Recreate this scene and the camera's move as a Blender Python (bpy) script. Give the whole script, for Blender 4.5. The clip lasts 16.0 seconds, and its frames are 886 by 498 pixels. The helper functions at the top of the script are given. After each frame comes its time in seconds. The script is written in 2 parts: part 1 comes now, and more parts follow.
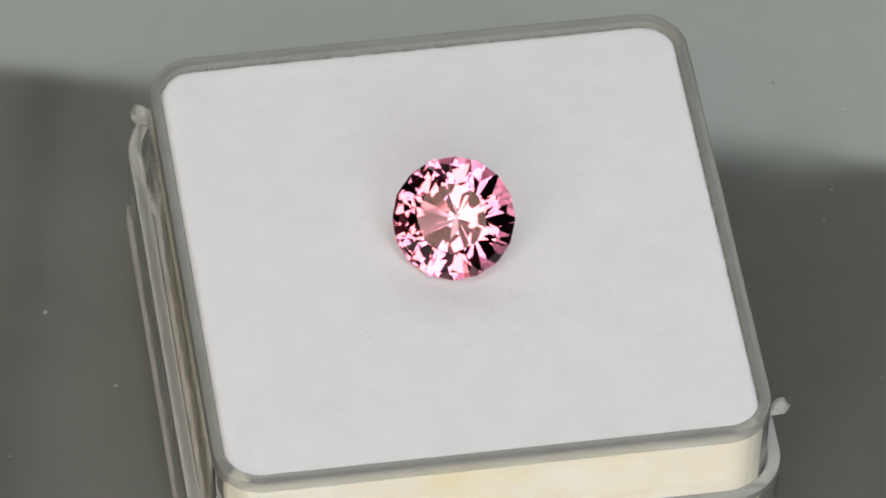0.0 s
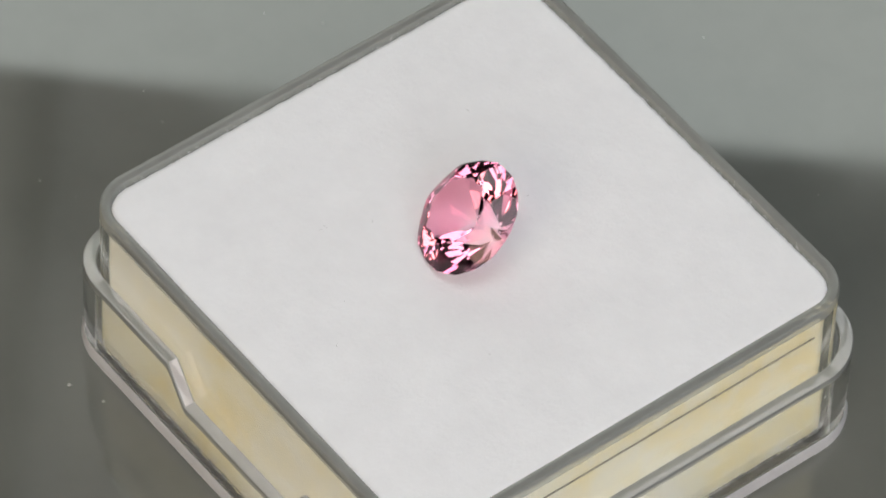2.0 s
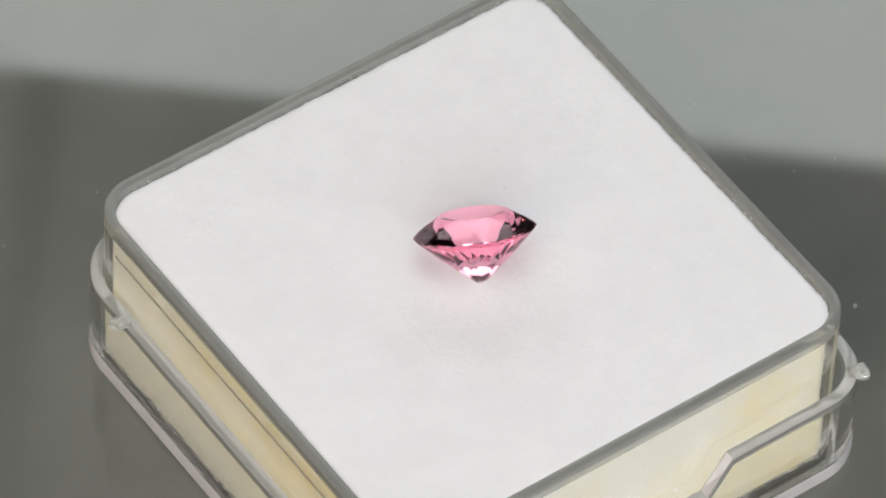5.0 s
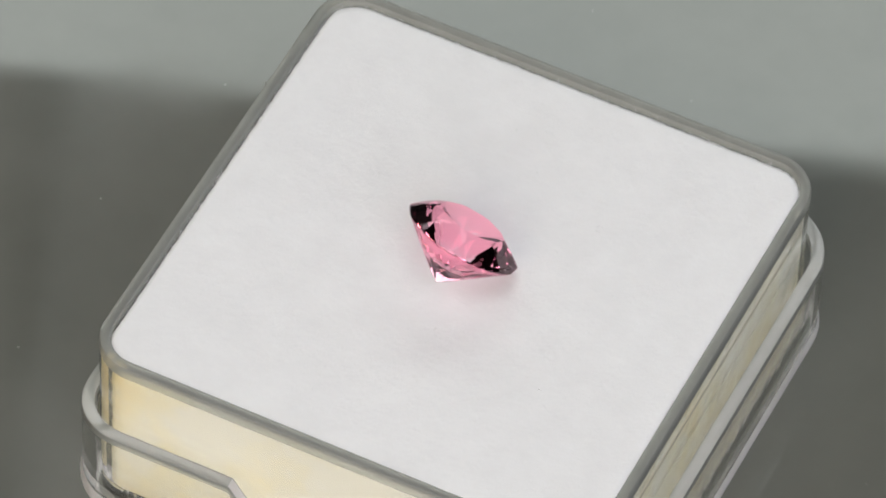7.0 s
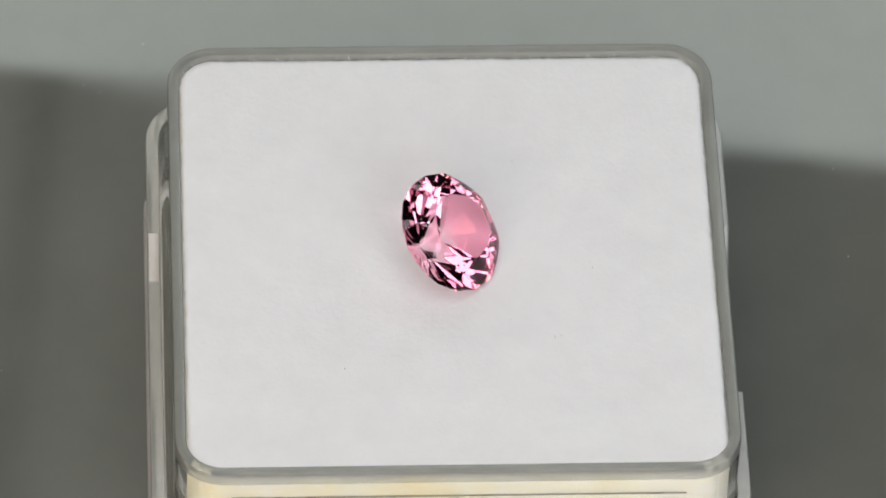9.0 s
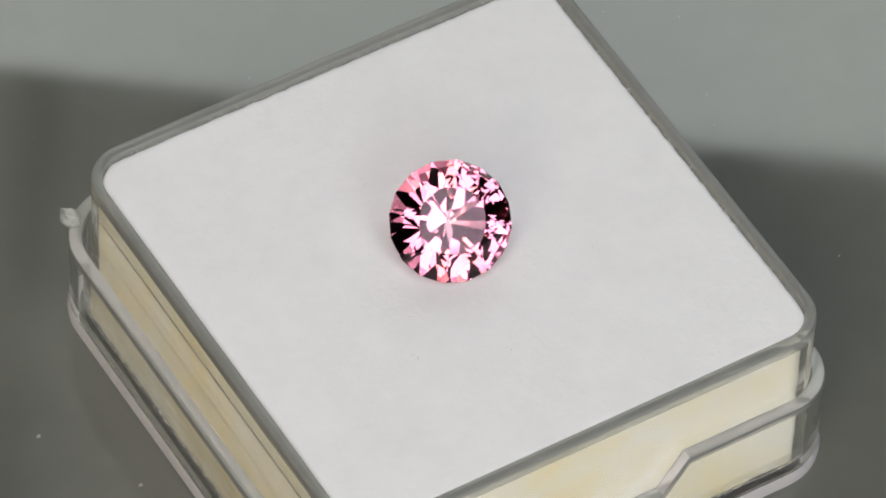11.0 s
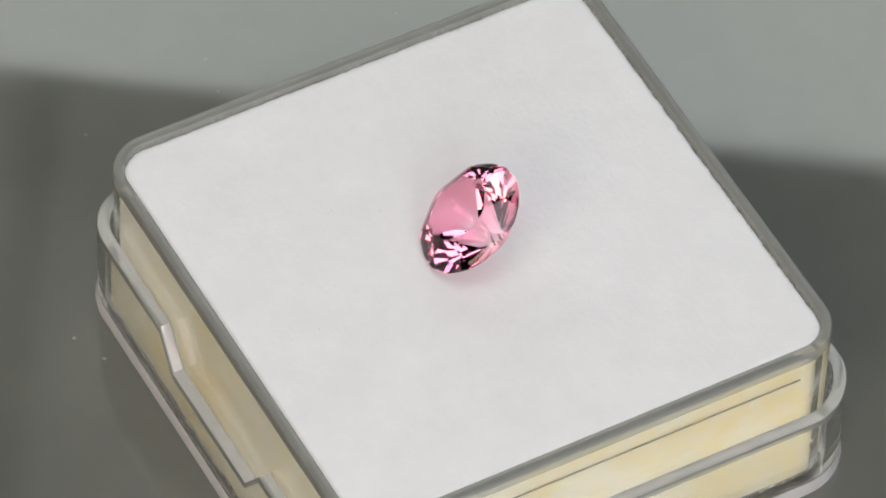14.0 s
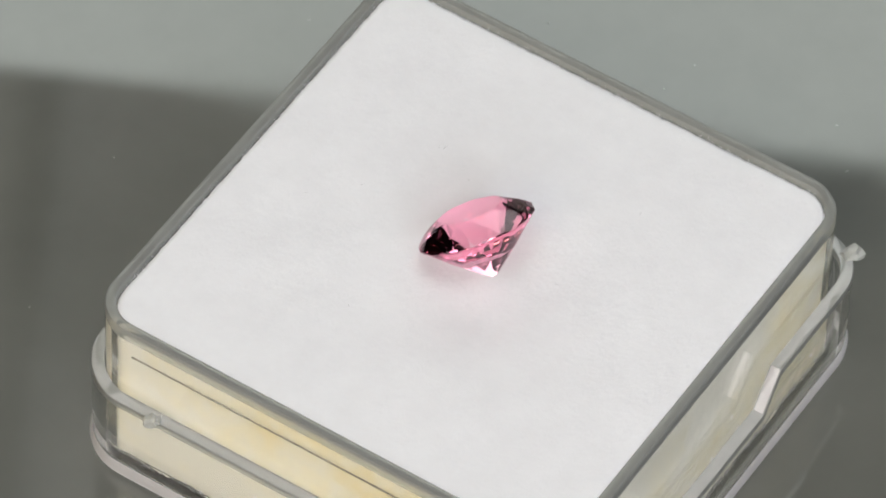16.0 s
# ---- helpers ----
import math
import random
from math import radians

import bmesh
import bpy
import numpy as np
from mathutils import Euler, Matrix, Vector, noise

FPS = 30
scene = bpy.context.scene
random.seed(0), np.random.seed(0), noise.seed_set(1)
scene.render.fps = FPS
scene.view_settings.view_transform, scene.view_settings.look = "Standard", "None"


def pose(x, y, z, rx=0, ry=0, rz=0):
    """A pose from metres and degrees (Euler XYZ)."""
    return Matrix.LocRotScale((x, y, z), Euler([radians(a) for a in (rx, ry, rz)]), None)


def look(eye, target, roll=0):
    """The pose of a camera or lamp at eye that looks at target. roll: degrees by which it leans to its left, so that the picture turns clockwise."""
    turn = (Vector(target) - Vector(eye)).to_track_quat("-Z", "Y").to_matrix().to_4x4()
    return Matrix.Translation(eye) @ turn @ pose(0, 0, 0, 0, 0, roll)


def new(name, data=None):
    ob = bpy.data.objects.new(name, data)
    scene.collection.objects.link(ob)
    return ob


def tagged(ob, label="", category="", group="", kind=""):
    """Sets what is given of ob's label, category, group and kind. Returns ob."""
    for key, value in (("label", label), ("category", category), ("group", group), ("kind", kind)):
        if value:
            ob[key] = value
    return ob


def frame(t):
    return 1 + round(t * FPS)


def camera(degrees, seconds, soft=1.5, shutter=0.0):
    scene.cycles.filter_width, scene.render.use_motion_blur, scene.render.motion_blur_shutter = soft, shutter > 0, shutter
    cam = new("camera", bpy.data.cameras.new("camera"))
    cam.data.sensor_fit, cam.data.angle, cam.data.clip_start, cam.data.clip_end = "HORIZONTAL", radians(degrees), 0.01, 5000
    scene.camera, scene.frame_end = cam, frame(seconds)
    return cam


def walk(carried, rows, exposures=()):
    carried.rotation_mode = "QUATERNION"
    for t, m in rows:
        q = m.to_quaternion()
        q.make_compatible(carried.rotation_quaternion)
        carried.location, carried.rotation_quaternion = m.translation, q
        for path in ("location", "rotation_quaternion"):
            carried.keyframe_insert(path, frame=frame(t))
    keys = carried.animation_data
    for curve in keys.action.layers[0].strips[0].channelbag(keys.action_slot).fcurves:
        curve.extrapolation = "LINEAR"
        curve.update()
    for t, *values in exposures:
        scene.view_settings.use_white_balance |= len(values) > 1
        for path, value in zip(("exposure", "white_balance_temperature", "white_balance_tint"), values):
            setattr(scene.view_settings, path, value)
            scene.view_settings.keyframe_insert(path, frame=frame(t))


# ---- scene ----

MM = 0.001
FOAM_Z = 10.8 * MM          # top of the foam above the turntable
SPIN, START = 30.746, 11.28  # degrees a second, clockwise from above; angle at 0 s
BOX = (-0.19 * MM, 0.64 * MM)  # middle of the box, off the turntable's axis

# camera: a macro lens on a stand, it holds still
cam = camera(7.12, 16.0, soft=1.8)
EYE, AIM = (0.0, -0.23719, 0.28521 + FOAM_Z), (-0.00095, 0.00028, FOAM_Z)
LIGHTING = [(0, -0.04), (1.5, 0.02), (3, 0.10), (4.5, 0.22), (7, 0.13), (7.5, 0.22), (8.5, 0.16), (9.2, 0.02), (11.5, -0.03), (12.5, -0.05), (14, 0.08), (15, 0.09), (16, 0.18)]
walk(cam, [(0, look(EYE, AIM, 2.68)), (16, look(EYE, AIM, 2.68))], LIGHTING)
cam.data.dof.use_dof = True
cam.data.dof.focus_distance = 0.3665
cam.data.dof.aperture_fstop = 160

# ---- light ----
world = bpy.data.worlds.new("room_air")
world.use_nodes = True
world.node_tree.nodes["Background"].inputs["Color"].default_value = (0.86, 0.92, 1.0, 1)
world.node_tree.nodes["Background"].inputs["Strength"].default_value = 0.05
scene.world = world
scene.cycles.max_bounces = 24
scene.cycles.transmission_bounces = 24


def area(name, eye, target, sx, sy, watts, colour):
    data = bpy.data.lights.new(name, "AREA")
    data.shape, data.size, data.size_y, data.energy, data.color = "RECTANGLE", sx, sy, watts, colour
    ob = new(name, data)
    ob.matrix_world = look(eye, target)
    return ob


area("key_lamp", (-0.20, -0.40, 0.34), (0, 0, 0.01), 0.26, 0.30, 0.95, (1.0, 0.83, 0.62))
area("key_lamp", (0.21, -0.39, 0.34), (0, 0, 0.01), 0.26, 0.30, 0.95, (0.92, 0.93, 1.0))
area("front_lamp", (0.0, -0.47, 0.19), (0, 0, 0.01), 0.56, 0.16, 0.75, (0.96, 0.99, 1.0))
area("top_lamp", (0.0, -0.10, 0.58), (0, 0, 0.01), 0.44, 0.22, 0.95, (0.95, 0.985, 1.0))


# ---- materials ----
def material(name):
    m = bpy.data.materials.new(name)
    m.use_nodes = True
    return m, m.node_tree.nodes, m.node_tree.links, m.node_tree.nodes["Principled BSDF"]


def noise_node(nodes, links, scale, detail=4.0, rough=0.6):
    co = nodes.new("ShaderNodeTexCoord")
    n = nodes.new("ShaderNodeTexNoise")
    n.inputs["Scale"].default_value, n.inputs["Detail"].default_value = scale, detail
    n.inputs["Roughness"].default_value = rough
    links.new(co.outputs["Object"], n.inputs["Vector"])
    return n


def ramp(nodes, links, fac, stops):
    r = nodes.new("ShaderNodeValToRGB")
    while len(r.color_ramp.elements) < len(stops):
        r.color_ramp.elements.new(0.5)
    for e, (p, c) in zip(r.color_ramp.elements, stops):
        e.position, e.color = p, (*c, 1)
    links.new(fac, r.inputs["Fac"])
    return r


def bump(nodes, links, bsdf, height, strength, distance):
    b = nodes.new("ShaderNodeBump")
    b.inputs["Strength"].default_value, b.inputs["Distance"].default_value = strength, distance
    links.new(height, b.inputs["Height"])
    links.new(b.outputs["Normal"], bsdf.inputs["Normal"])
    return b


def rough_paint(name, dark, light, scale, rough, grain=0.0, spec=0.5):
    m, nodes, links, b = material(name)
    n = noise_node(nodes, links, scale)
    r = ramp(nodes, links, n.outputs["Fac"], [(0.3, dark), (0.7, light)])
    links.new(r.outputs["Color"], b.inputs["Base Color"])
    b.inputs["Roughness"].default_value = rough
    b.inputs["Specular IOR Level"].default_value = spec
    if grain:
        f = noise_node(nodes, links, scale * 8)
        bump(nodes, links, b, f.outputs["Fac"], 0.5, grain)
    return m


def smudged_acrylic(name, dark, light, scale, clean, smudge):
    """Glossy plastic with finger smudges that dull it in places."""
    m = rough_paint(name, dark, light, scale, clean, spec=1.0)
    nodes, links = m.node_tree.nodes, m.node_tree.links
    n = noise_node(nodes, links, 55, 5, 0.7)
    r = ramp(nodes, links, n.outputs["Fac"], [(0.45, (clean,) * 3), (0.75, (smudge,) * 3)])
    links.new(r.outputs["Color"], nodes["Principled BSDF"].inputs["Roughness"])
    return m


def clear_plastic():
    """Clear moulded polystyrene, a little wavy."""
    m, nodes, links, b = material("clear_plastic")
    nodes.remove(b)
    g = nodes.new("ShaderNodeBsdfGlass")
    g.inputs["Color"].default_value = (1.0, 1.0, 0.995, 1)
    g.inputs["Roughness"].default_value = 0.01
    g.inputs["IOR"].default_value = 1.52
    w = noise_node(nodes, links, 240, 3)
    bp = nodes.new("ShaderNodeBump")
    bp.inputs["Strength"].default_value, bp.inputs["Distance"].default_value = 0.25, 0.00008
    links.new(w.outputs["Fac"], bp.inputs["Height"])
    links.new(bp.outputs["Normal"], g.inputs["Normal"])
    links.new(g.outputs["BSDF"], nodes["Material Output"].inputs["Surface"])
    return m


def edge_plastic(name, share, colour):
    """Thick moulded edge: refracting plastic with a share of flat diffuse colour."""
    m, nodes, links, b = material(name)
    nodes.remove(b)
    g = nodes.new("ShaderNodeBsdfGlass")
    g.inputs["Color"].default_value = (0.97, 0.98, 0.96, 1)
    g.inputs["Roughness"].default_value = 0.05
    g.inputs["IOR"].default_value = 1.49
    d = nodes.new("ShaderNodeBsdfDiffuse")
    d.inputs["Color"].default_value = (*colour, 1)
    n = noise_node(nodes, links, 300, 4)
    r = ramp(nodes, links, n.outputs["Fac"], [(0.3, (share * 0.9,) * 3), (0.7, (min(1, share * 1.1),) * 3)])
    mix = nodes.new("ShaderNodeMixShader")
    links.new(r.outputs["Color"], mix.inputs["Fac"])
    links.new(g.outputs["BSDF"], mix.inputs[1])
    links.new(d.outputs["BSDF"], mix.inputs[2])
    links.new(mix.outputs["Shader"], nodes["Material Output"].inputs["Surface"])
    return m


def foam_white():
    m, nodes, links, b = material("white_flocked_foam")
    n = noise_node(nodes, links, 420, 6, 0.65)
    r = ramp(nodes, links, n.outputs["Fac"], [(0.3, (0.79, 0.786, 0.808)), (0.7, (0.835, 0.833, 0.855))])
    links.new(r.outputs["Color"], b.inputs["Base Color"])
    b.inputs["Roughness"].default_value = 1.0
    b.inputs["Specular IOR Level"].default_value = 0.1
    b.inputs["Sheen Weight"].default_value = 0.15
    f = noise_node(nodes, links, 2600, 6, 0.7)
    bump(nodes, links, b, f.outputs["Fac"], 0.28, 0.00012)
    return m


def foam_cream():
    m, nodes, links, b = material("cream_foam_side")
    n = noise_node(nodes, links, 110, 6, 0.66)
    r = ramp(nodes, links, n.outputs["Fac"], [(0.36, (0.69, 0.585, 0.335)), (0.48, (0.695, 0.645, 0.475)), (0.62, (0.70, 0.68, 0.59))])
    fleck = noise_node(nodes, links, 900, 5, 0.7)
    pale = ramp(nodes, links, fleck.outputs["Fac"], [(0.52, (0, 0, 0)), (0.72, (0.55, 0.55, 0.55))])
    mix = nodes.new("ShaderNodeMix")
    mix.data_type = "RGBA"
    links.new(pale.outputs["Color"], mix.inputs["Factor"])
    links.new(r.outputs["Color"], mix.inputs["A"])
    mix.inputs["B"].default_value = (0.73, 0.72, 0.66, 1)
    links.new(mix.outputs["Result"], b.inputs["Base Color"])
    b.inputs["Roughness"].default_value = 1.0
    f = noise_node(nodes, links, 3000, 5, 0.7)
    bump(nodes, links, b, f.outputs["Fac"], 0.5, 0.0001)
    return m


GEM_IOR, GEM_TINT = 1.65, (1.0, 0.735, 0.815)


def gem_pink():
    """Pink stone; the paler colour at its point paints in the short light path there."""
    m, nodes, links, b = material("pink_gem")
    nodes.remove(b)
    co = nodes.new("ShaderNodeTexCoord")
    xyz = nodes.new("ShaderNodeSeparateXYZ")
    links.new(co.outputs["Object"], xyz.inputs[0])
    depth = nodes.new("ShaderNodeMapRange")
    for k, v in zip(("From Min", "From Max", "To Min", "To Max"), (-2.7 * MM, -2.0 * MM, 0.0, 1.0)):
        depth.inputs[k].default_value = v
    links.new(xyz.outputs["Z"], depth.inputs["Value"])
    r = ramp(nodes, links, depth.outputs["Result"], [(0.0, (0.98, 0.95, 0.95)), (1.0, GEM_TINT)])
    g = nodes.new("ShaderNodeBsdfGlass")
    g.inputs["Roughness"].default_value = 0.0
    g.inputs["IOR"].default_value = GEM_IOR
    links.new(r.outputs["Color"], g.inputs["Color"])
    links.new(g.outputs["BSDF"], nodes["Material Output"].inputs["Surface"])
    return m


def glow(name, colour, strength):
    m, nodes, links, b = material(name)
    b.inputs["Base Color"].default_value = (0.8, 0.8, 0.8, 1)
    b.inputs["Emission Color"].default_value = (*colour, 1)
    b.inputs["Emission Strength"].default_value = strength
    return m


# the rim's flat grey share stands in for surroundings refracted by clear plastic
PLASTIC, RIM, FOOT = clear_plastic(), edge_plastic("refraction_grey_rim", 0.55, (0.37, 0.375, 0.355)), edge_plastic("whitish_plastic_foot", 0.62, (0.80, 0.77, 0.78))
WHITE, CREAM, PINK = foam_white(), foam_cream(), gem_pink()
TABLE_TOP = smudged_acrylic("grey_glossy_acrylic", (0.120, 0.122, 0.110), (0.137, 0.139, 0.125), 120, 0.025, 0.075)
DESK = rough_paint("grey_desk", (0.30, 0.29, 0.27), (0.36, 0.35, 0.33), 12, 0.6)
# dark surfaces out of view, added to deepen the gem's dark facets
DARK_WALL = rough_paint("gem_darkening_wall", (0.05, 0.05, 0.05), (0.07, 0.07, 0.07), 3, 0.9)
WALL = rough_paint("pale_wall_paint", (0.55, 0.57, 0.56), (0.62, 0.63, 0.62), 3, 0.9)
CARD = rough_paint("white_card", (0.80, 0.81, 0.80), (0.86, 0.87, 0.86), 20, 0.9)
BLACK = rough_paint("black_metal", (0.012, 0.012, 0.012), (0.022, 0.022, 0.022), 60, 0.5)
DUST = rough_paint("pale_dust", (0.24, 0.24, 0.22), (0.40, 0.39, 0.37), 900, 0.9)
NUB = edge_plastic("milky_plastic_nub", 0.35, (0.7, 0.7, 0.68))
# the slope's pale share paints in the glint it shows at some angles
SLOPE = edge_plastic("painted_glint_slope", 0.48, (0.76, 0.725, 0.72))
GROOVE = edge_plastic("dull_mould_line", 0.5, (0.40, 0.37, 0.31))
GREY_DUST = rough_paint("dark_dust", (0.2, 0.2, 0.2), (0.3, 0.29, 0.28), 900, 0.9)
DIFFUSER = glow("lit_diffuser", (0.90, 1.0, 0.95), 2.05)


# ---- mesh helpers ----
def part(name, bm, material_, parent=None, label="", smooth=False):
    bmesh.ops.recalc_face_normals(bm, faces=bm.faces)
    me = bpy.data.meshes.new(name)
    for f in bm.faces:
        f.smooth = smooth
    bm.to_mesh(me)
    bm.free()
    me.materials.append(material_)
    ob = new(name, me)
    if parent:
        ob.parent = parent
    return tagged(ob, label) if label else ob


def smooth_by_angle(ob, degrees):
    ob.data.polygons.foreach_set("use_smooth", [True] * len(ob.data.polygons))
    ob.data.set_sharp_from_angle(angle=radians(degrees))
    return ob


def empty(name, label, category, group="", kind=""):
    return tagged(new(name), label, category, group, kind)


def box_bm(x0, y0, z0, x1, y1, z1, bevel=0.0):
    bm = bmesh.new()
    bmesh.ops.create_cube(bm, size=1)
    bmesh.ops.transform(bm, matrix=Matrix.Translation(((x0 + x1) / 2, (y0 + y1) / 2, (z0 + z1) / 2)) @ Matrix.Diagonal((x1 - x0, y1 - y0, z1 - z0, 1)), verts=bm.verts)
    if bevel:
        bmesh.ops.bevel(bm, geom=bm.edges[:], offset=bevel, segments=2, affect="EDGES", profile=0.5)
    return bm


NOTCH = (-5.6, -4.1, 4.1, 5.6)


def ring(half, radius, n=7, stops=NOTCH):
    """A rounded square as points, the same number for every size."""
    out = []
    flat = half - radius
    for k in range(4):
        c, s = round(math.cos(k * math.pi / 2)), round(math.sin(k * math.pi / 2))
        side = [(v * MM, -half) for v in stops]
        corner = [(flat + radius * math.sin(a), -flat - radius * math.cos(a)) for a in (i * math.pi / 2 / n for i in range(n + 1))]
        out += [(x * c - y * s, x * s + y * c) for x, y in side + corner]
    return out


def loft(rings, cap_first=True, cap_last=True):
    """Skin over rings of 3D points."""
    bm = bmesh.new()
    rows = [[bm.verts.new(p) for p in r] for r in rings]
    n = len(rows[0])
    for a, b in zip(rows, rows[1:]):
        for i in range(n):
            bm.faces.new((a[i], a[(i + 1) % n], b[(i + 1) % n], b[i]))
    if cap_first:
        bm.faces.new(rows[0])
    if cap_last:
        bm.faces.new(rows[-1])
    return bm


def tray(names, half, radius, wall, z_bottom, z_floor, z_top, notch=0.0, soft=0.2, foot=0.7, lip=0.0, sag=0.0, shoulder=0.8, mid=BOX):
    """A clear open tray, one solid skin split into its parts; the rim drops by notch in the middle of two opposite sides and sags on the others. Millimetres."""
    def level(x, y, z, amount):
        if notch and abs(y) > abs(x):
            z -= notch * min(1, max(0, (5.6 - abs(x) / MM) / 1.5)) * amount
        k = min(1, max(0, (abs(x) / max(abs(y), 1e-6) - 0.8) / 0.45))
        return (z - sag * amount * k * k * (3 - 2 * k)) * MM

    prof = [(-0.5, z_bottom, 0), (-0.15, z_bottom + 0.05, 0), (lip * 0.7, z_bottom + 0.2, 0), (lip, z_bottom + foot * 0.45, 0),
            (lip * 0.6, z_bottom + foot * 0.8, 0), (0, z_bottom + foot, 0), (0, z_top - shoulder, 1),
            (0, z_top - soft, 1), (-soft * 0.3, z_top - soft * 0.3, 1), (-soft, z_top, 1),
            (-wall + soft, z_top, 1), (-wall + soft * 0.3, z_top - soft * 0.3, 1), (-wall, z_top - soft, 1), (-wall, z_top - shoulder, 1),
            (-wall, z_floor + 0.5, 0), (-wall - 0.15, z_floor + 0.15, 0), (-wall - 0.5, z_floor, 0)]
    kinds = ["foot"] * 5 + ["wall"] + ["rim"] * 7 + ["wall"] + ["bottom"] * 2
    rings = []
    for off, z, amount in prof:
        r = max(radius + off, 0.3) * MM
        rings.append([(x + mid[0], y + mid[1], level(x, y, z, amount) + FOAM_Z) for x, y in ring((half + off) * MM, r, 12)])
    n = len(rings[0])
    looks = {"rim": RIM, "wall": PLASTIC, "foot": FOOT if notch else PLASTIC, "bottom": PLASTIC, "notch_slope": SLOPE}
    labels = {"rim": "clear rim with its refracted grey mixed in as colour", "foot": "whitish bottom edge" if notch else "", "notch_slope": "sloped end of the notch, its glint put in as pale colour"}
    slopes = [(sx, sy) for sx in (1, -1) for sy in (1, -1)] if notch else []
    t = empty(*names)
    for name, where in [(k, None) for k in ("rim", "wall", "foot", "bottom")] + [("notch_slope", w) for w in slopes]:
        bm = loft(rings)
        bmesh.ops.recalc_face_normals(bm, faces=bm.faces)
        bm.faces.ensure_lookup_table()
        drop = []
        for i, f in enumerate(bm.faces):
            kind = kinds[i // n] if i // n < len(kinds) else "bottom"
            side = None
            if notch and kind == "rim" and i // n == 9:
                c = f.calc_center_median()
                x, y = (c.x - mid[0]) / MM, (c.y - mid[1]) / MM
                if abs(y) > half - 2 and 4.1 < abs(x) < 5.6:
                    kind, side = "notch_slope", (1 if x > 0 else -1, 1 if y > 0 else -1)
            if kind != name or side != where:
                drop.append(f)
        bmesh.ops.delete(bm, geom=drop, context="FACES")
        me = bpy.data.meshes.new(name)
        bm.to_mesh(me)
        bm.free()
        me.materials.append(looks[name])
        ob = new(name, me)
        ob.parent = t
        # shadows turned off so that the lamps reach the foam through the clear walls
        ob.visible_shadow = False
        smooth_by_angle(ob, 40)
        if labels.get(name):
            tagged(ob, labels[name])
    return t


# ---- the room, plain, added and out of view; dark sides darken the gem ----
def room():
    for name, b in (("floor", (-1.6, -1.6, -0.80, 1.6, 1.6, -0.75)), ("wall_north", (-1.6, 1.6, -0.75, 1.6, 1.7, 1.6)),
                    ("wall_east", (1.6, -1.6, -0.75, 1.7, 1.6, 1.6)), ("wall_west", (-1.7, -1.6, -0.75, -1.6, 1.6, 1.6)),
                    ("wall_south", (-1.6, -1.7, -0.75, 1.6, -1.6, 1.6)), ("ceiling", (-1.7, -1.7, 1.6, 1.7, 1.7, 1.7))):
        near = name in ("ceiling", "wall_south", "wall_east", "wall_west")
        tagged(part(name, box_bm(*b), DARK_WALL if near else WALL), "unseen dark room surface added to darken the gem's facets" if near else "plain pale painted surface of the room", name.split("_")[0], kind="structure")


def desk():
    d = empty("desk", "grey desk carrying the turntable", "desk")
    part("desk_top", box_bm(-0.6, -0.45, -0.075, 0.6, 0.55, -0.045, 0.003), DESK, d)
    for x in (-0.56, 0.56):
        for y in (-0.41, 0.51):
            part("leg", box_bm(x - 0.025, y - 0.025, -0.75, x + 0.025, y + 0.025, -0.075, 0.002), DESK, d)


def light_panel():
    p = empty("light_panel", "lit white diffuser panel in a black frame", "lamp")
    m = pose(0.003, 0.35, 0.3876, 0, -5.35, 0)
    p.matrix_world = m
    part("diffuser", box_bm(-0.30, 0, -0.16, 0.30, 0.004, -0.004), DIFFUSER, p)
    part("frame", box_bm(-0.305, 0.005, -0.165, 0.305, 0.02, 0.0, 0.001), BLACK, p)
    for x in (-0.29, 0.29):
        part("stand", box_bm(x - 0.006, 0.021, -0.42, x + 0.006, 0.033, -0.05, 0.001), BLACK, p)


def turntable():
    t = empty("turntable", "round glossy dark grey display turntable, turning", "turntable")
    bm = bmesh.new()
    prof = [(0.1, 0, -12), (98, 0, -12), (99.5, 0, -11), (100, 0, -10), (100, 0, -1.2), (99.6, 0, -0.3), (98.8, 0, 0), (0.1, 0, 0)]
    vs = [bm.verts.new((x * MM, 0, z * MM)) for x, y, z in prof]
    es = [bm.edges.new(e) for e in zip(vs, vs[1:])]
    bmesh.ops.spin(bm, geom=vs + es, axis=(0, 0, 1), cent=(0, 0, 0), angle=2 * math.pi, steps=96, use_duplicate=False)
    bmesh.ops.remove_doubles(bm, verts=bm.verts, dist=1e-6)
    bmesh.ops.holes_fill(bm, edges=[e for e in bm.edges if e.is_boundary])
    ob = part("platter", bm, TABLE_TOP, t)
    smooth_by_angle(ob, 8)
    bm = bmesh.new()
    bmesh.ops.create_cone(bm, cap_ends=True, segments=64, radius1=0.085, radius2=0.08, depth=0.033, matrix=Matrix.Translation((0, 0, -0.0285)))
    part("base", bm, BLACK, t)
    return t


# ---- box and foam ----
def inner_tray():
    t = tray(("inner_tray", "clear plastic square tray holding white foam, greyish rim", "tray"), 14.48, 2.5, 0.62, -10.4, -10.05, 0.32, foot=0.3)
    for side in (1, -1):
        x = BOX[0] + side * 14.5 * MM
        part("mould_line", box_bm(x - 0.03 * MM, BOX[1] - 11.6 * MM, FOAM_Z - 1.59 * MM, x + 0.04 * MM, BOX[1] + 11.6 * MM, FOAM_Z - 1.51 * MM), GROOVE, t)
    return t


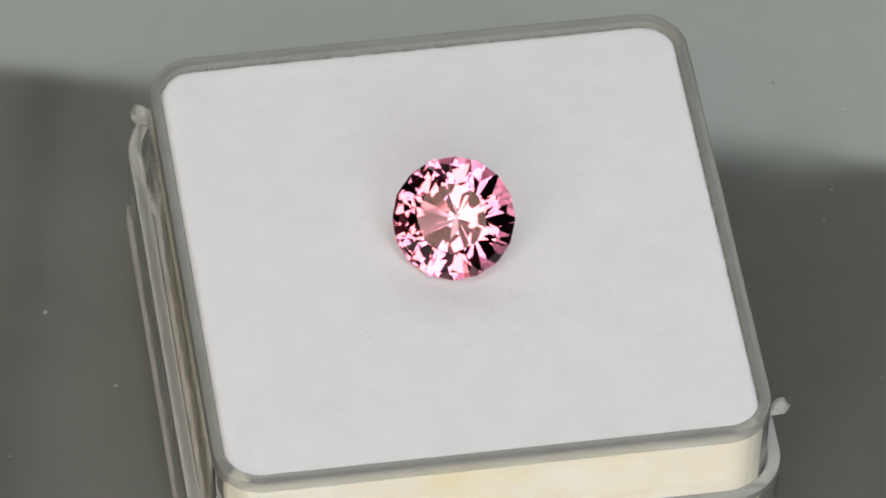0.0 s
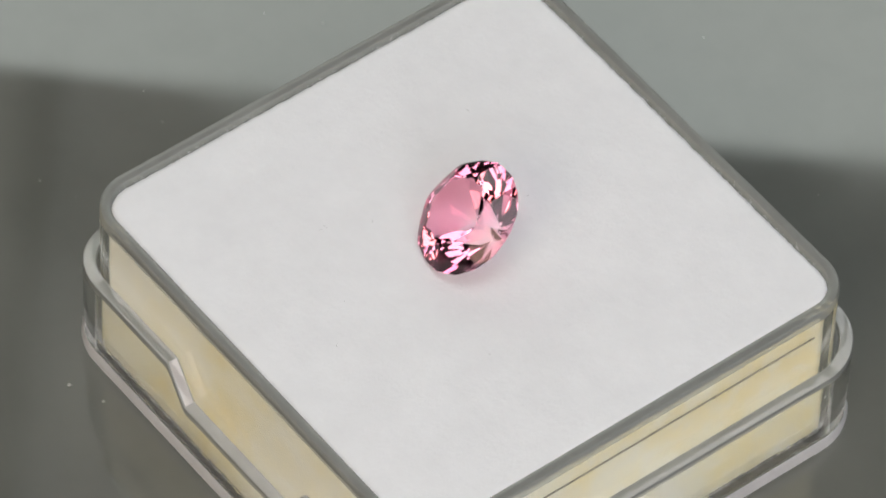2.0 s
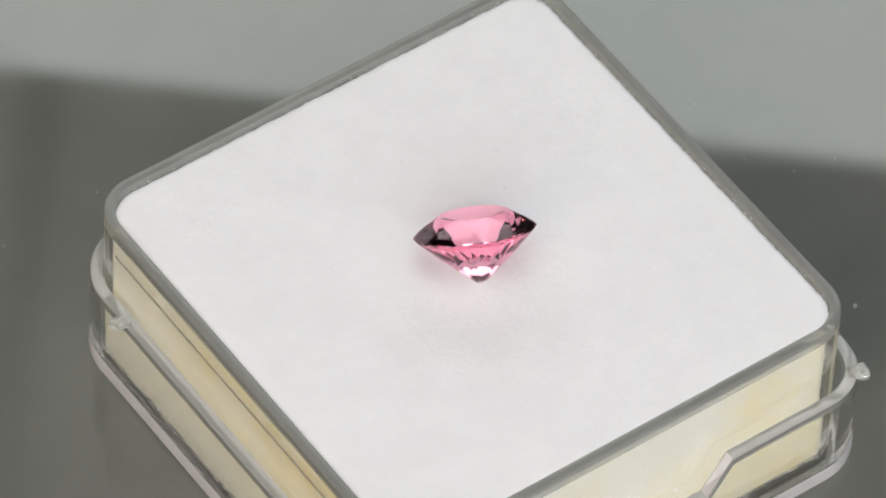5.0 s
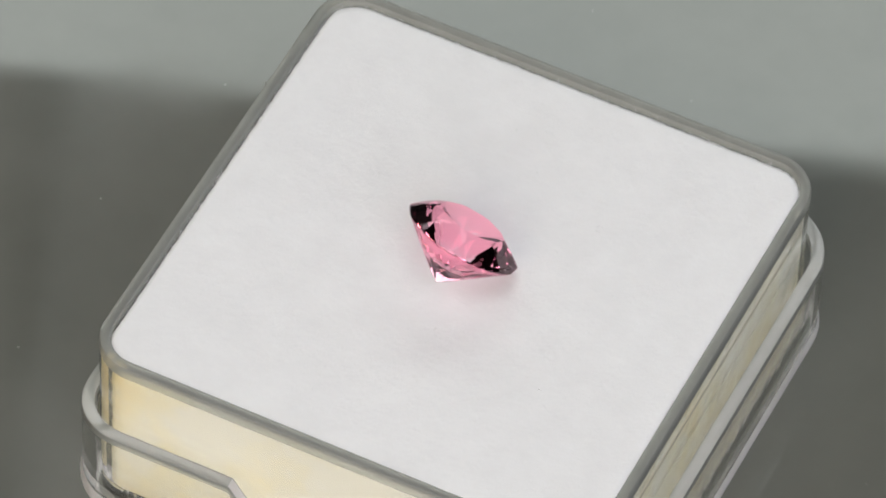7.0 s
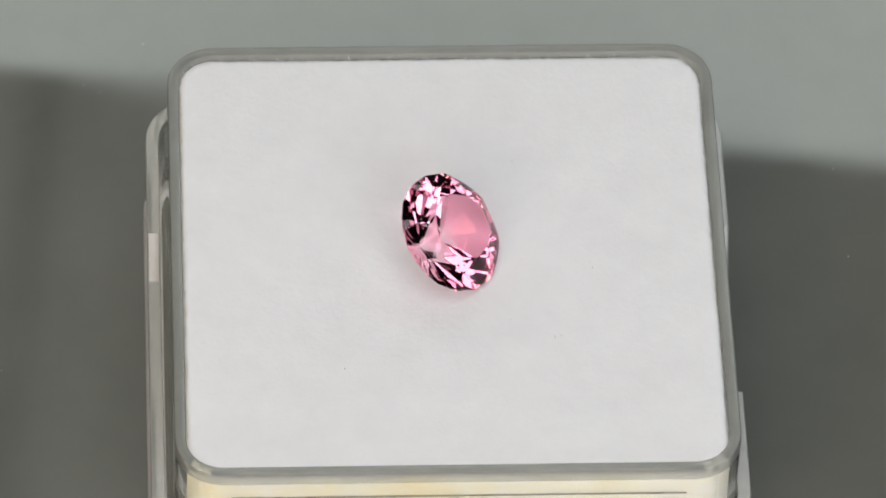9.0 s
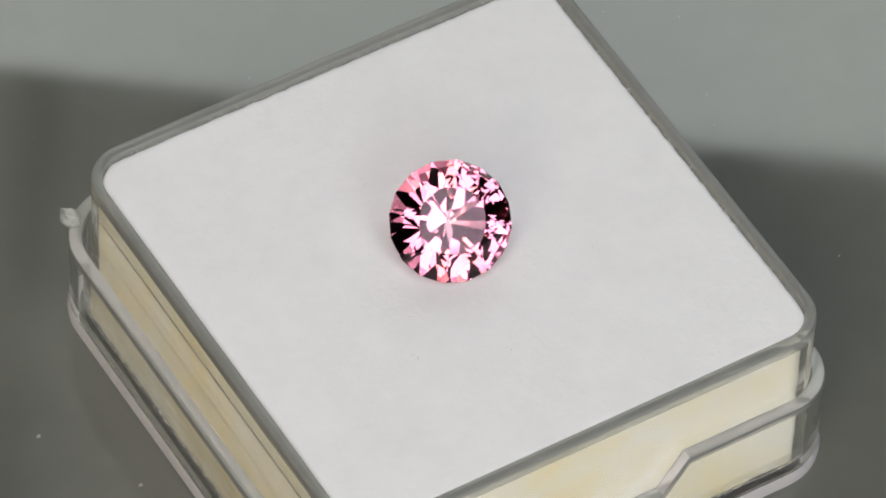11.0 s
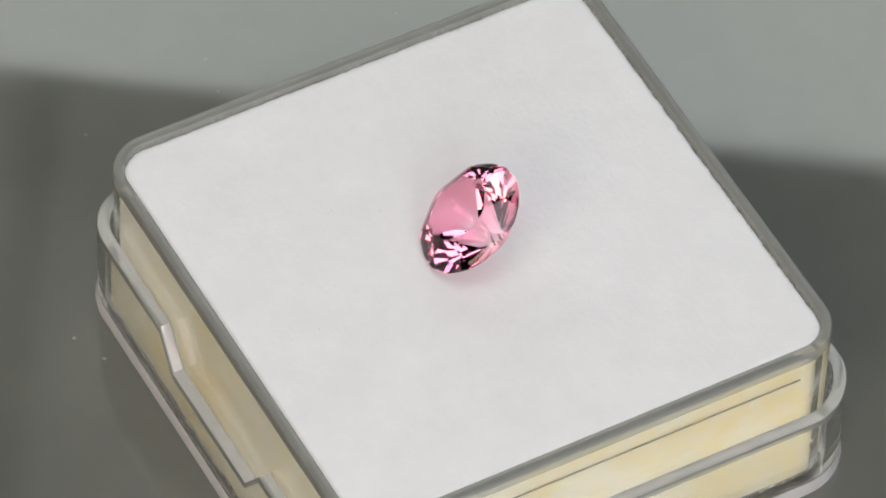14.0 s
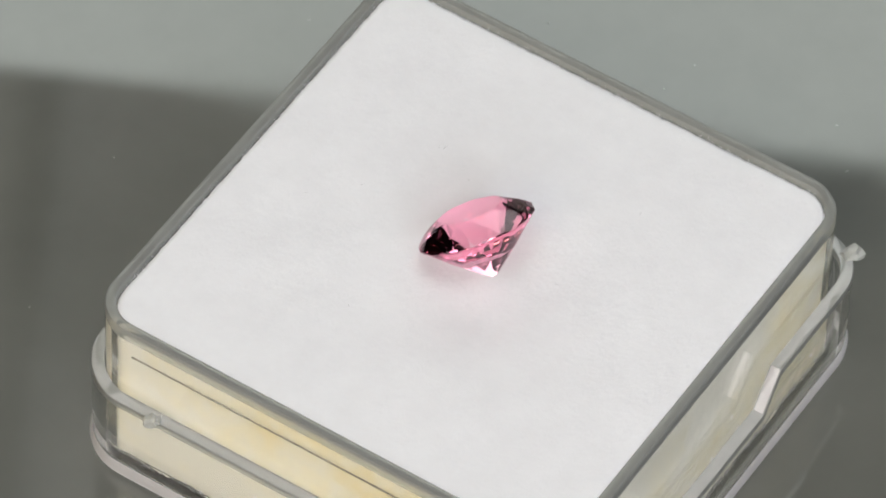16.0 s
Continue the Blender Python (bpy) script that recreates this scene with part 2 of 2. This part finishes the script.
def outer_tray():
    return tray(("outer_tray", "clear plastic square outer tray with notched rim", "tray"), 15.45, 3.4, 0.72, -10.79, -10.48, -4.33,
                notch=2.2, foot=1.05, lip=0.12, sag=0.36, soft=0.1, shoulder=0.45, mid=(-0.34 * MM, 0.84 * MM))


def foam_insert():
    f = empty("foam_insert", "white flocked foam pad with cream sides", "foam pad")
    rng = random.Random(4)
    half, rad = 13.81 * MM, 1.7 * MM
    stops = [v * 0.2 for v in range(-59, 60)]
    base = ring(half, rad, 10, stops)
    n = len(base)
    jit = [rng.uniform(-0.035, 0.03) * MM for _ in range(n)]

    def level(k, z, even=False):
        out = []
        for i, (x, y) in enumerate(base):
            d = math.hypot(x, y)
            kk = k * (1 + (0 if even else jit[i]) / d)
            p = Vector((x * kk, y * kk, 0))
            lift = 0.05 * MM * noise.noise(p * 220) + 0.02 * MM * noise.noise(p * 900)
            out.append((p.x + BOX[0], p.y + BOX[1], FOAM_Z + z * MM + (lift if z > -0.5 else 0)))
        return out

    top = [level(1.0, -0.32), level(0.997, -0.12), level(0.99, -0.03)] + [level(k, 0) for k in [0.975 - 0.036 * i for i in range(27)]]
    part("flocked_top", loft(top, cap_first=False), WHITE, f, smooth=True)
    rough = [noise.noise(Vector((x, y, 0)) * 2600) + 0.7 * noise.noise(Vector((x, y, 0.01)) * 700) for x, y in base]
    hem = [(x, y, z + 0.3 * rough[i] * MM) for i, (x, y, z) in enumerate(level(0.999, -9.68, True))]
    side = [level(1.0, -0.32), level(1.0, -0.6, True), level(1.0, -2.2, True), level(1.0, -5.5, True), level(1.0, -8.6, True), hem, level(0.972, -10.04, True)]
    rng = random.Random(8)
    bm = bmesh.new()
    for _ in range(2600):
        x, y = base[rng.randrange(n)]
        k = rng.uniform(0.990, 1.004)
        root = Vector((x * k + BOX[0] + rng.uniform(-0.1, 0.1) * MM, y * k + BOX[1] + rng.uniform(-0.1, 0.1) * MM, FOAM_Z - rng.uniform(0.05, 0.25) * MM))
        out = Vector((x, y, 0)).normalized()
        tip = root + (out * rng.uniform(-0.2, 1) + Vector((rng.uniform(-0.8, 0.8), rng.uniform(-0.8, 0.8), rng.uniform(0.3, 1.2)))) * rng.uniform(0.05, 0.16) * MM
        w = 0.012 * MM
        a = [bm.verts.new(root + Vector(o) * w) for o in ((1, 0, 0), (-0.5, 0.87, 0), (-0.5, -0.87, 0))]
        t = bm.verts.new(tip)
        for q in range(3):
            bm.faces.new((a[q], a[(q + 1) % 3], t))
    # stray longer fibres at the top, and a ragged hem at the bottom
    for i in range(1700):
        x, y = base[rng.randrange(n)]
        out = Vector((x, y, 0)).normalized()
        low = i > 60
        root = Vector((x * 0.998 + BOX[0], y * 0.998 + BOX[1], FOAM_Z - (rng.uniform(9.3, 9.9) if low else rng.uniform(0.05, 0.2)) * MM))
        side_way = Vector((-out.y, out.x, 0)) * rng.uniform(-1, 1)
        tip = root + (out * (0.12 if low else rng.uniform(0.0, 0.5)) + side_way * 0.6 + Vector((0, 0, rng.uniform(-0.9, 0.3) if low else rng.uniform(0.4, 1.0)))) * rng.uniform(0.18, 0.42) * MM
        w = 0.02 * MM if low else 0.011 * MM
        a = [bm.verts.new(root + Vector(o) * w) for o in ((1, 0, 0), (-0.5, 0.87, 0), (-0.5, -0.87, 0))]
        t = bm.verts.new(tip)
        for q in range(3):
            bm.faces.new((a[q], a[(q + 1) % 3], t))
    tagged(part("fuzz", bm, WHITE, f, "short white fuzz along the foam's edge"), kind="stuff")
    specks = bmesh.new()
    for _ in range(34):
        x, y = base[rng.randrange(n)]
        z = FOAM_Z - (9.7 - 3.5 * rng.random() ** 2) * MM
        r = rng.uniform(0.05, 0.12) * MM
        bmesh.ops.create_icosphere(specks, subdivisions=1, radius=r, matrix=Matrix.Translation((x * 0.999 + BOX[0], y * 0.999 + BOX[1], z)) @ Matrix.Diagonal((1, 1, rng.uniform(0.6, 1.6), 1)))
    tagged(part("fluff", specks, WHITE, f, "tiny white fluff on the cream foam side"), kind="stuff")
    part("foam_core", loft(side, cap_first=False), CREAM, f, "cream foam core", smooth=True)
    return f


# ---- gemstone ----
GEM_R, PAV, PAV_MAIN = 3.23, 43.9, 41.5


def gem_body():
    """A cut stone as a convex solid: planes cut from a block. Millimetres, girdle plane at z = 0."""
    bm = bmesh.new()
    bmesh.ops.create_cube(bm, size=9)
    planes = []

    def facet(angle, tilt, dist):
        a, b = radians(angle), radians(tilt)
        planes.append((Vector((math.cos(a) * math.sin(b), math.sin(a) * math.sin(b), math.cos(b))), dist))

    half = 180 / 16
    for i in range(16):
        facet(i * 22.5 + half, 90, GEM_R * math.cos(radians(half)))
        t = 42.5
        facet(i * 22.5 + half, t, math.sin(radians(t)) * GEM_R * 0.985 + 0.09 * math.cos(radians(t)))
        facet(i * 22.5 + half, 180 - 45.0, math.sin(radians(45)) * GEM_R * 0.985 + 0.09 * math.cos(radians(45)))
    for i in range(8):
        t = 35.5
        facet(i * 45, t, math.sin(radians(t)) * GEM_R * 0.965 + 0.09 * math.cos(radians(t)))
        t = 23
        facet(i * 45 + 22.5, t, math.sin(radians(t)) * GEM_R * 0.545 + 1.02 * math.cos(radians(t)))
        facet(i * 45 + 22.5, 180 - PAV, math.sin(radians(PAV)) * GEM_R * 0.955 + 0.09 * math.cos(radians(PAV)))
        facet(i * 45, 180 - PAV_MAIN, math.sin(radians(PAV_MAIN)) * GEM_R * 0.955 + 0.13 * math.cos(radians(PAV_MAIN)))
    facet(0, 0, 1.04)
    for n, d in planes:
        cut = bmesh.ops.bisect_plane(bm, geom=bm.verts[:] + bm.edges[:] + bm.faces[:], dist=1e-6, plane_co=n * d, plane_no=n, clear_outer=True)
        rim = [e for e in bm.edges if e.is_boundary]
        if rim:
            bmesh.ops.holes_fill(bm, edges=rim)
    # shallow extra tiers, cut a little below the corners that stand proud
    for tilt, step, turn, depth in ((180 - 43.6, 22.5, half, 0.055), (180 - 40.4, 45, 22.5, 0.05), (39.5, 22.5, 0.0, 0.035), (30.0, 22.5, half, 0.03)):
        cuts = []
        for i in range(round(360 / step)):
            a, b = radians(i * step + turn), radians(tilt)
            n = Vector((math.cos(a) * math.sin(b), math.sin(a) * math.sin(b), math.cos(b)))
            cuts.append((n, max(n.dot(v.co) for v in bm.verts) - depth))
        for n, d in cuts:
            bmesh.ops.bisect_plane(bm, geom=bm.verts[:] + bm.edges[:] + bm.faces[:], dist=1e-6, plane_co=n * d, plane_no=n, clear_outer=True)
            rim = [e for e in bm.edges if e.is_boundary]
            if rim:
                bmesh.ops.holes_fill(bm, edges=rim)
    bmesh.ops.remove_doubles(bm, verts=bm.verts, dist=1e-5)
    bmesh.ops.recalc_face_normals(bm, faces=bm.faces)
    bmesh.ops.scale(bm, vec=(MM, MM, MM), verts=bm.verts)
    return bm


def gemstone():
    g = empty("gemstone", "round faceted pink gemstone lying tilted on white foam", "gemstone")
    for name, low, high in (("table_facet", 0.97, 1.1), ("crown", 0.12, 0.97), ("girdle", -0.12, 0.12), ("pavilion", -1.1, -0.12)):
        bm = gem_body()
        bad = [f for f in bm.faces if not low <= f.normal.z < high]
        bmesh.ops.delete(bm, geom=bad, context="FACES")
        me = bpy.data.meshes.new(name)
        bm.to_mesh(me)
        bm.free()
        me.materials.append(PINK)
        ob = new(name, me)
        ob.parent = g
        # table and pavilion cast no shadow, which brightens the stone's inside and foam below
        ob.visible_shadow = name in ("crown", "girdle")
    return g


def gem_pose():
    bm = gem_body()
    m = pose(0, 0, 0, 0, 0, -112.3) @ pose(0, 0, 0, 0, 39.5, 0) @ pose(0, 0, 0, 0, 0, 11)
    pts = [m @ v.co for v in bm.verts]
    tip = m @ min((v.co for v in bm.verts), key=lambda c: c.z)
    low = min(p.z for p in pts)
    bm.free()
    return Matrix.Translation((0.34 * MM - tip.x, 2.32 * MM - tip.y, FOAM_Z - low - 0.02 * MM)) @ m


# ---- small things ----
def blob_bm(r, seed, squash=0.6, sub=2):
    bm = bmesh.new()
    bmesh.ops.create_icosphere(bm, subdivisions=sub, radius=r)
    for v in bm.verts:
        v.co *= 1 + 0.6 * noise.noise(v.co * (1.3 / r) + Vector((seed, 0, 0)))
        v.co.z *= squash
    return bm


def spur(name, label, x, y, z, length, r, turn):
    """A small broken sprue nub on the outer tray's wall."""
    bm = blob_bm(r * MM, turn, 0.8)
    for v in bm.verts:
        if v.co.x < 0:
            v.co.x *= length
    bmesh.ops.transform(bm, matrix=pose(x * MM, y * MM, FOAM_Z + z * MM, 0, -15, turn), verts=bm.verts)
    return part(name, bm, NUB, OUTER, label, smooth=False)


def dust():
    out = []
    rng = random.Random(11)
    spots = [(-21.0, 7.7, 0.15), (-17.9, 2.2, 0.13), (-12.0, -16.6, 0.12), (-10.0, -15.8, 0.10), (-14.9, -12.7, 0.12)]
    spots += [(a * math.cos(b), a * math.sin(b), rng.uniform(0.03, 0.06)) for a, b in ((rng.uniform(22.5, 31), rng.uniform(0, 6.28)) for _ in range(26))]
    for x, y, r in spots:
        bm = blob_bm(r * MM, x, 0.5, 1)
        bmesh.ops.transform(bm, matrix=Matrix.Translation((0, 0, r * 0.3 * MM)), verts=bm.verts)
        ob = part("dust_speck", bm, DUST)
        out.append((tagged(ob, "pale dust speck on the turntable", "dust", "dust on the turntable"), Matrix.Translation((x * MM, y * MM, 0))))
    return out


def lint():
    out = []
    rng = random.Random(5)
    for x, y in ((-4.5, -2.3), (-5.8, -4.6), (-1.1, -6.8), (-1.1, 5.1), (-7.5, 6.3), (-5.6, -5.0), (1.1, -8.9), (6.2, -3.0)):
        n, length, w = 6, rng.uniform(0.12, 0.3) * MM, 0.006 * MM
        bend = rng.uniform(-0.8, 0.8)
        rings = []
        for i in range(n + 1):
            a = bend * i / n
            c = Vector((math.cos(a) * length * i / n, math.sin(a) * length * i / n, 0.05 * MM * math.sin(math.pi * i / n)))
            rings.append([c + Vector((0, w * math.cos(k * 1.57), w * math.sin(k * 1.57))) for k in range(4)])
        ob = part("lint_fibre", loft(rings), GREY_DUST)
        out.append((tagged(ob, "tiny grey lint fibre on white foam", "lint", "lint on the foam"), pose(x * MM, y * MM, FOAM_Z + 0.03 * MM, 0, 0, rng.uniform(0, 360))))
    return out


def added_fill_card():
    # added, not a known object: lifts the dark zone mirrored in the turntable
    b = empty("added_fill_card", "unseen white card added to brighten what the turntable mirrors", "reflector")
    part("card", box_bm(-0.30, 0.40, 0.10, 0.012, 0.404, 0.80, 0.001), CARD, b)
    part("foot", box_bm(-0.25, 0.37, -0.045, -0.04, 0.44, 0.10, 0.002), BLACK, b)


def panel_post():
    """A dark post behind the light panel, mirrored in the turntable above the panel's edge."""
    a = empty("stand_post", "thin black metal post on the desk behind the panel", "stand")
    a.matrix_world = pose(-0.0175, 0.385, -0.045, 0, -4.8, 0)
    part("post", box_bm(-0.0026, -0.004, 0.002, 0.0026, 0.004, 0.75, 0.0005), BLACK, a)
    part("post_base", box_bm(-0.03, -0.012, 0.0, 0.03, 0.012, 0.004, 0.0005), BLACK, a)


room()
desk()
added_fill_card()
panel_post()
light_panel()
OUTER = outer_tray()
TURN = [turntable(), inner_tray(), OUTER, foam_insert()]
GEM = gemstone()
spur("nub", "broken clear plastic nub", 15.5, -8.9, -4.2, 1.6, 0.42, 8)
spur("nub", "broken clear plastic nub", -14.9, 15.4, -4.2, 1.7, 0.5, 125)
LOOSE = dust() + lint()


def motions():
    still = Matrix.Identity(4)
    for thing, own in [(t, still) for t in TURN] + [(GEM, gem_pose())] + LOOSE:
        walk(thing, [(i * 0.2, pose(0, 0, 0, 0, 0, START - SPIN * i * 0.2) @ own) for i in range(81)])


motions()
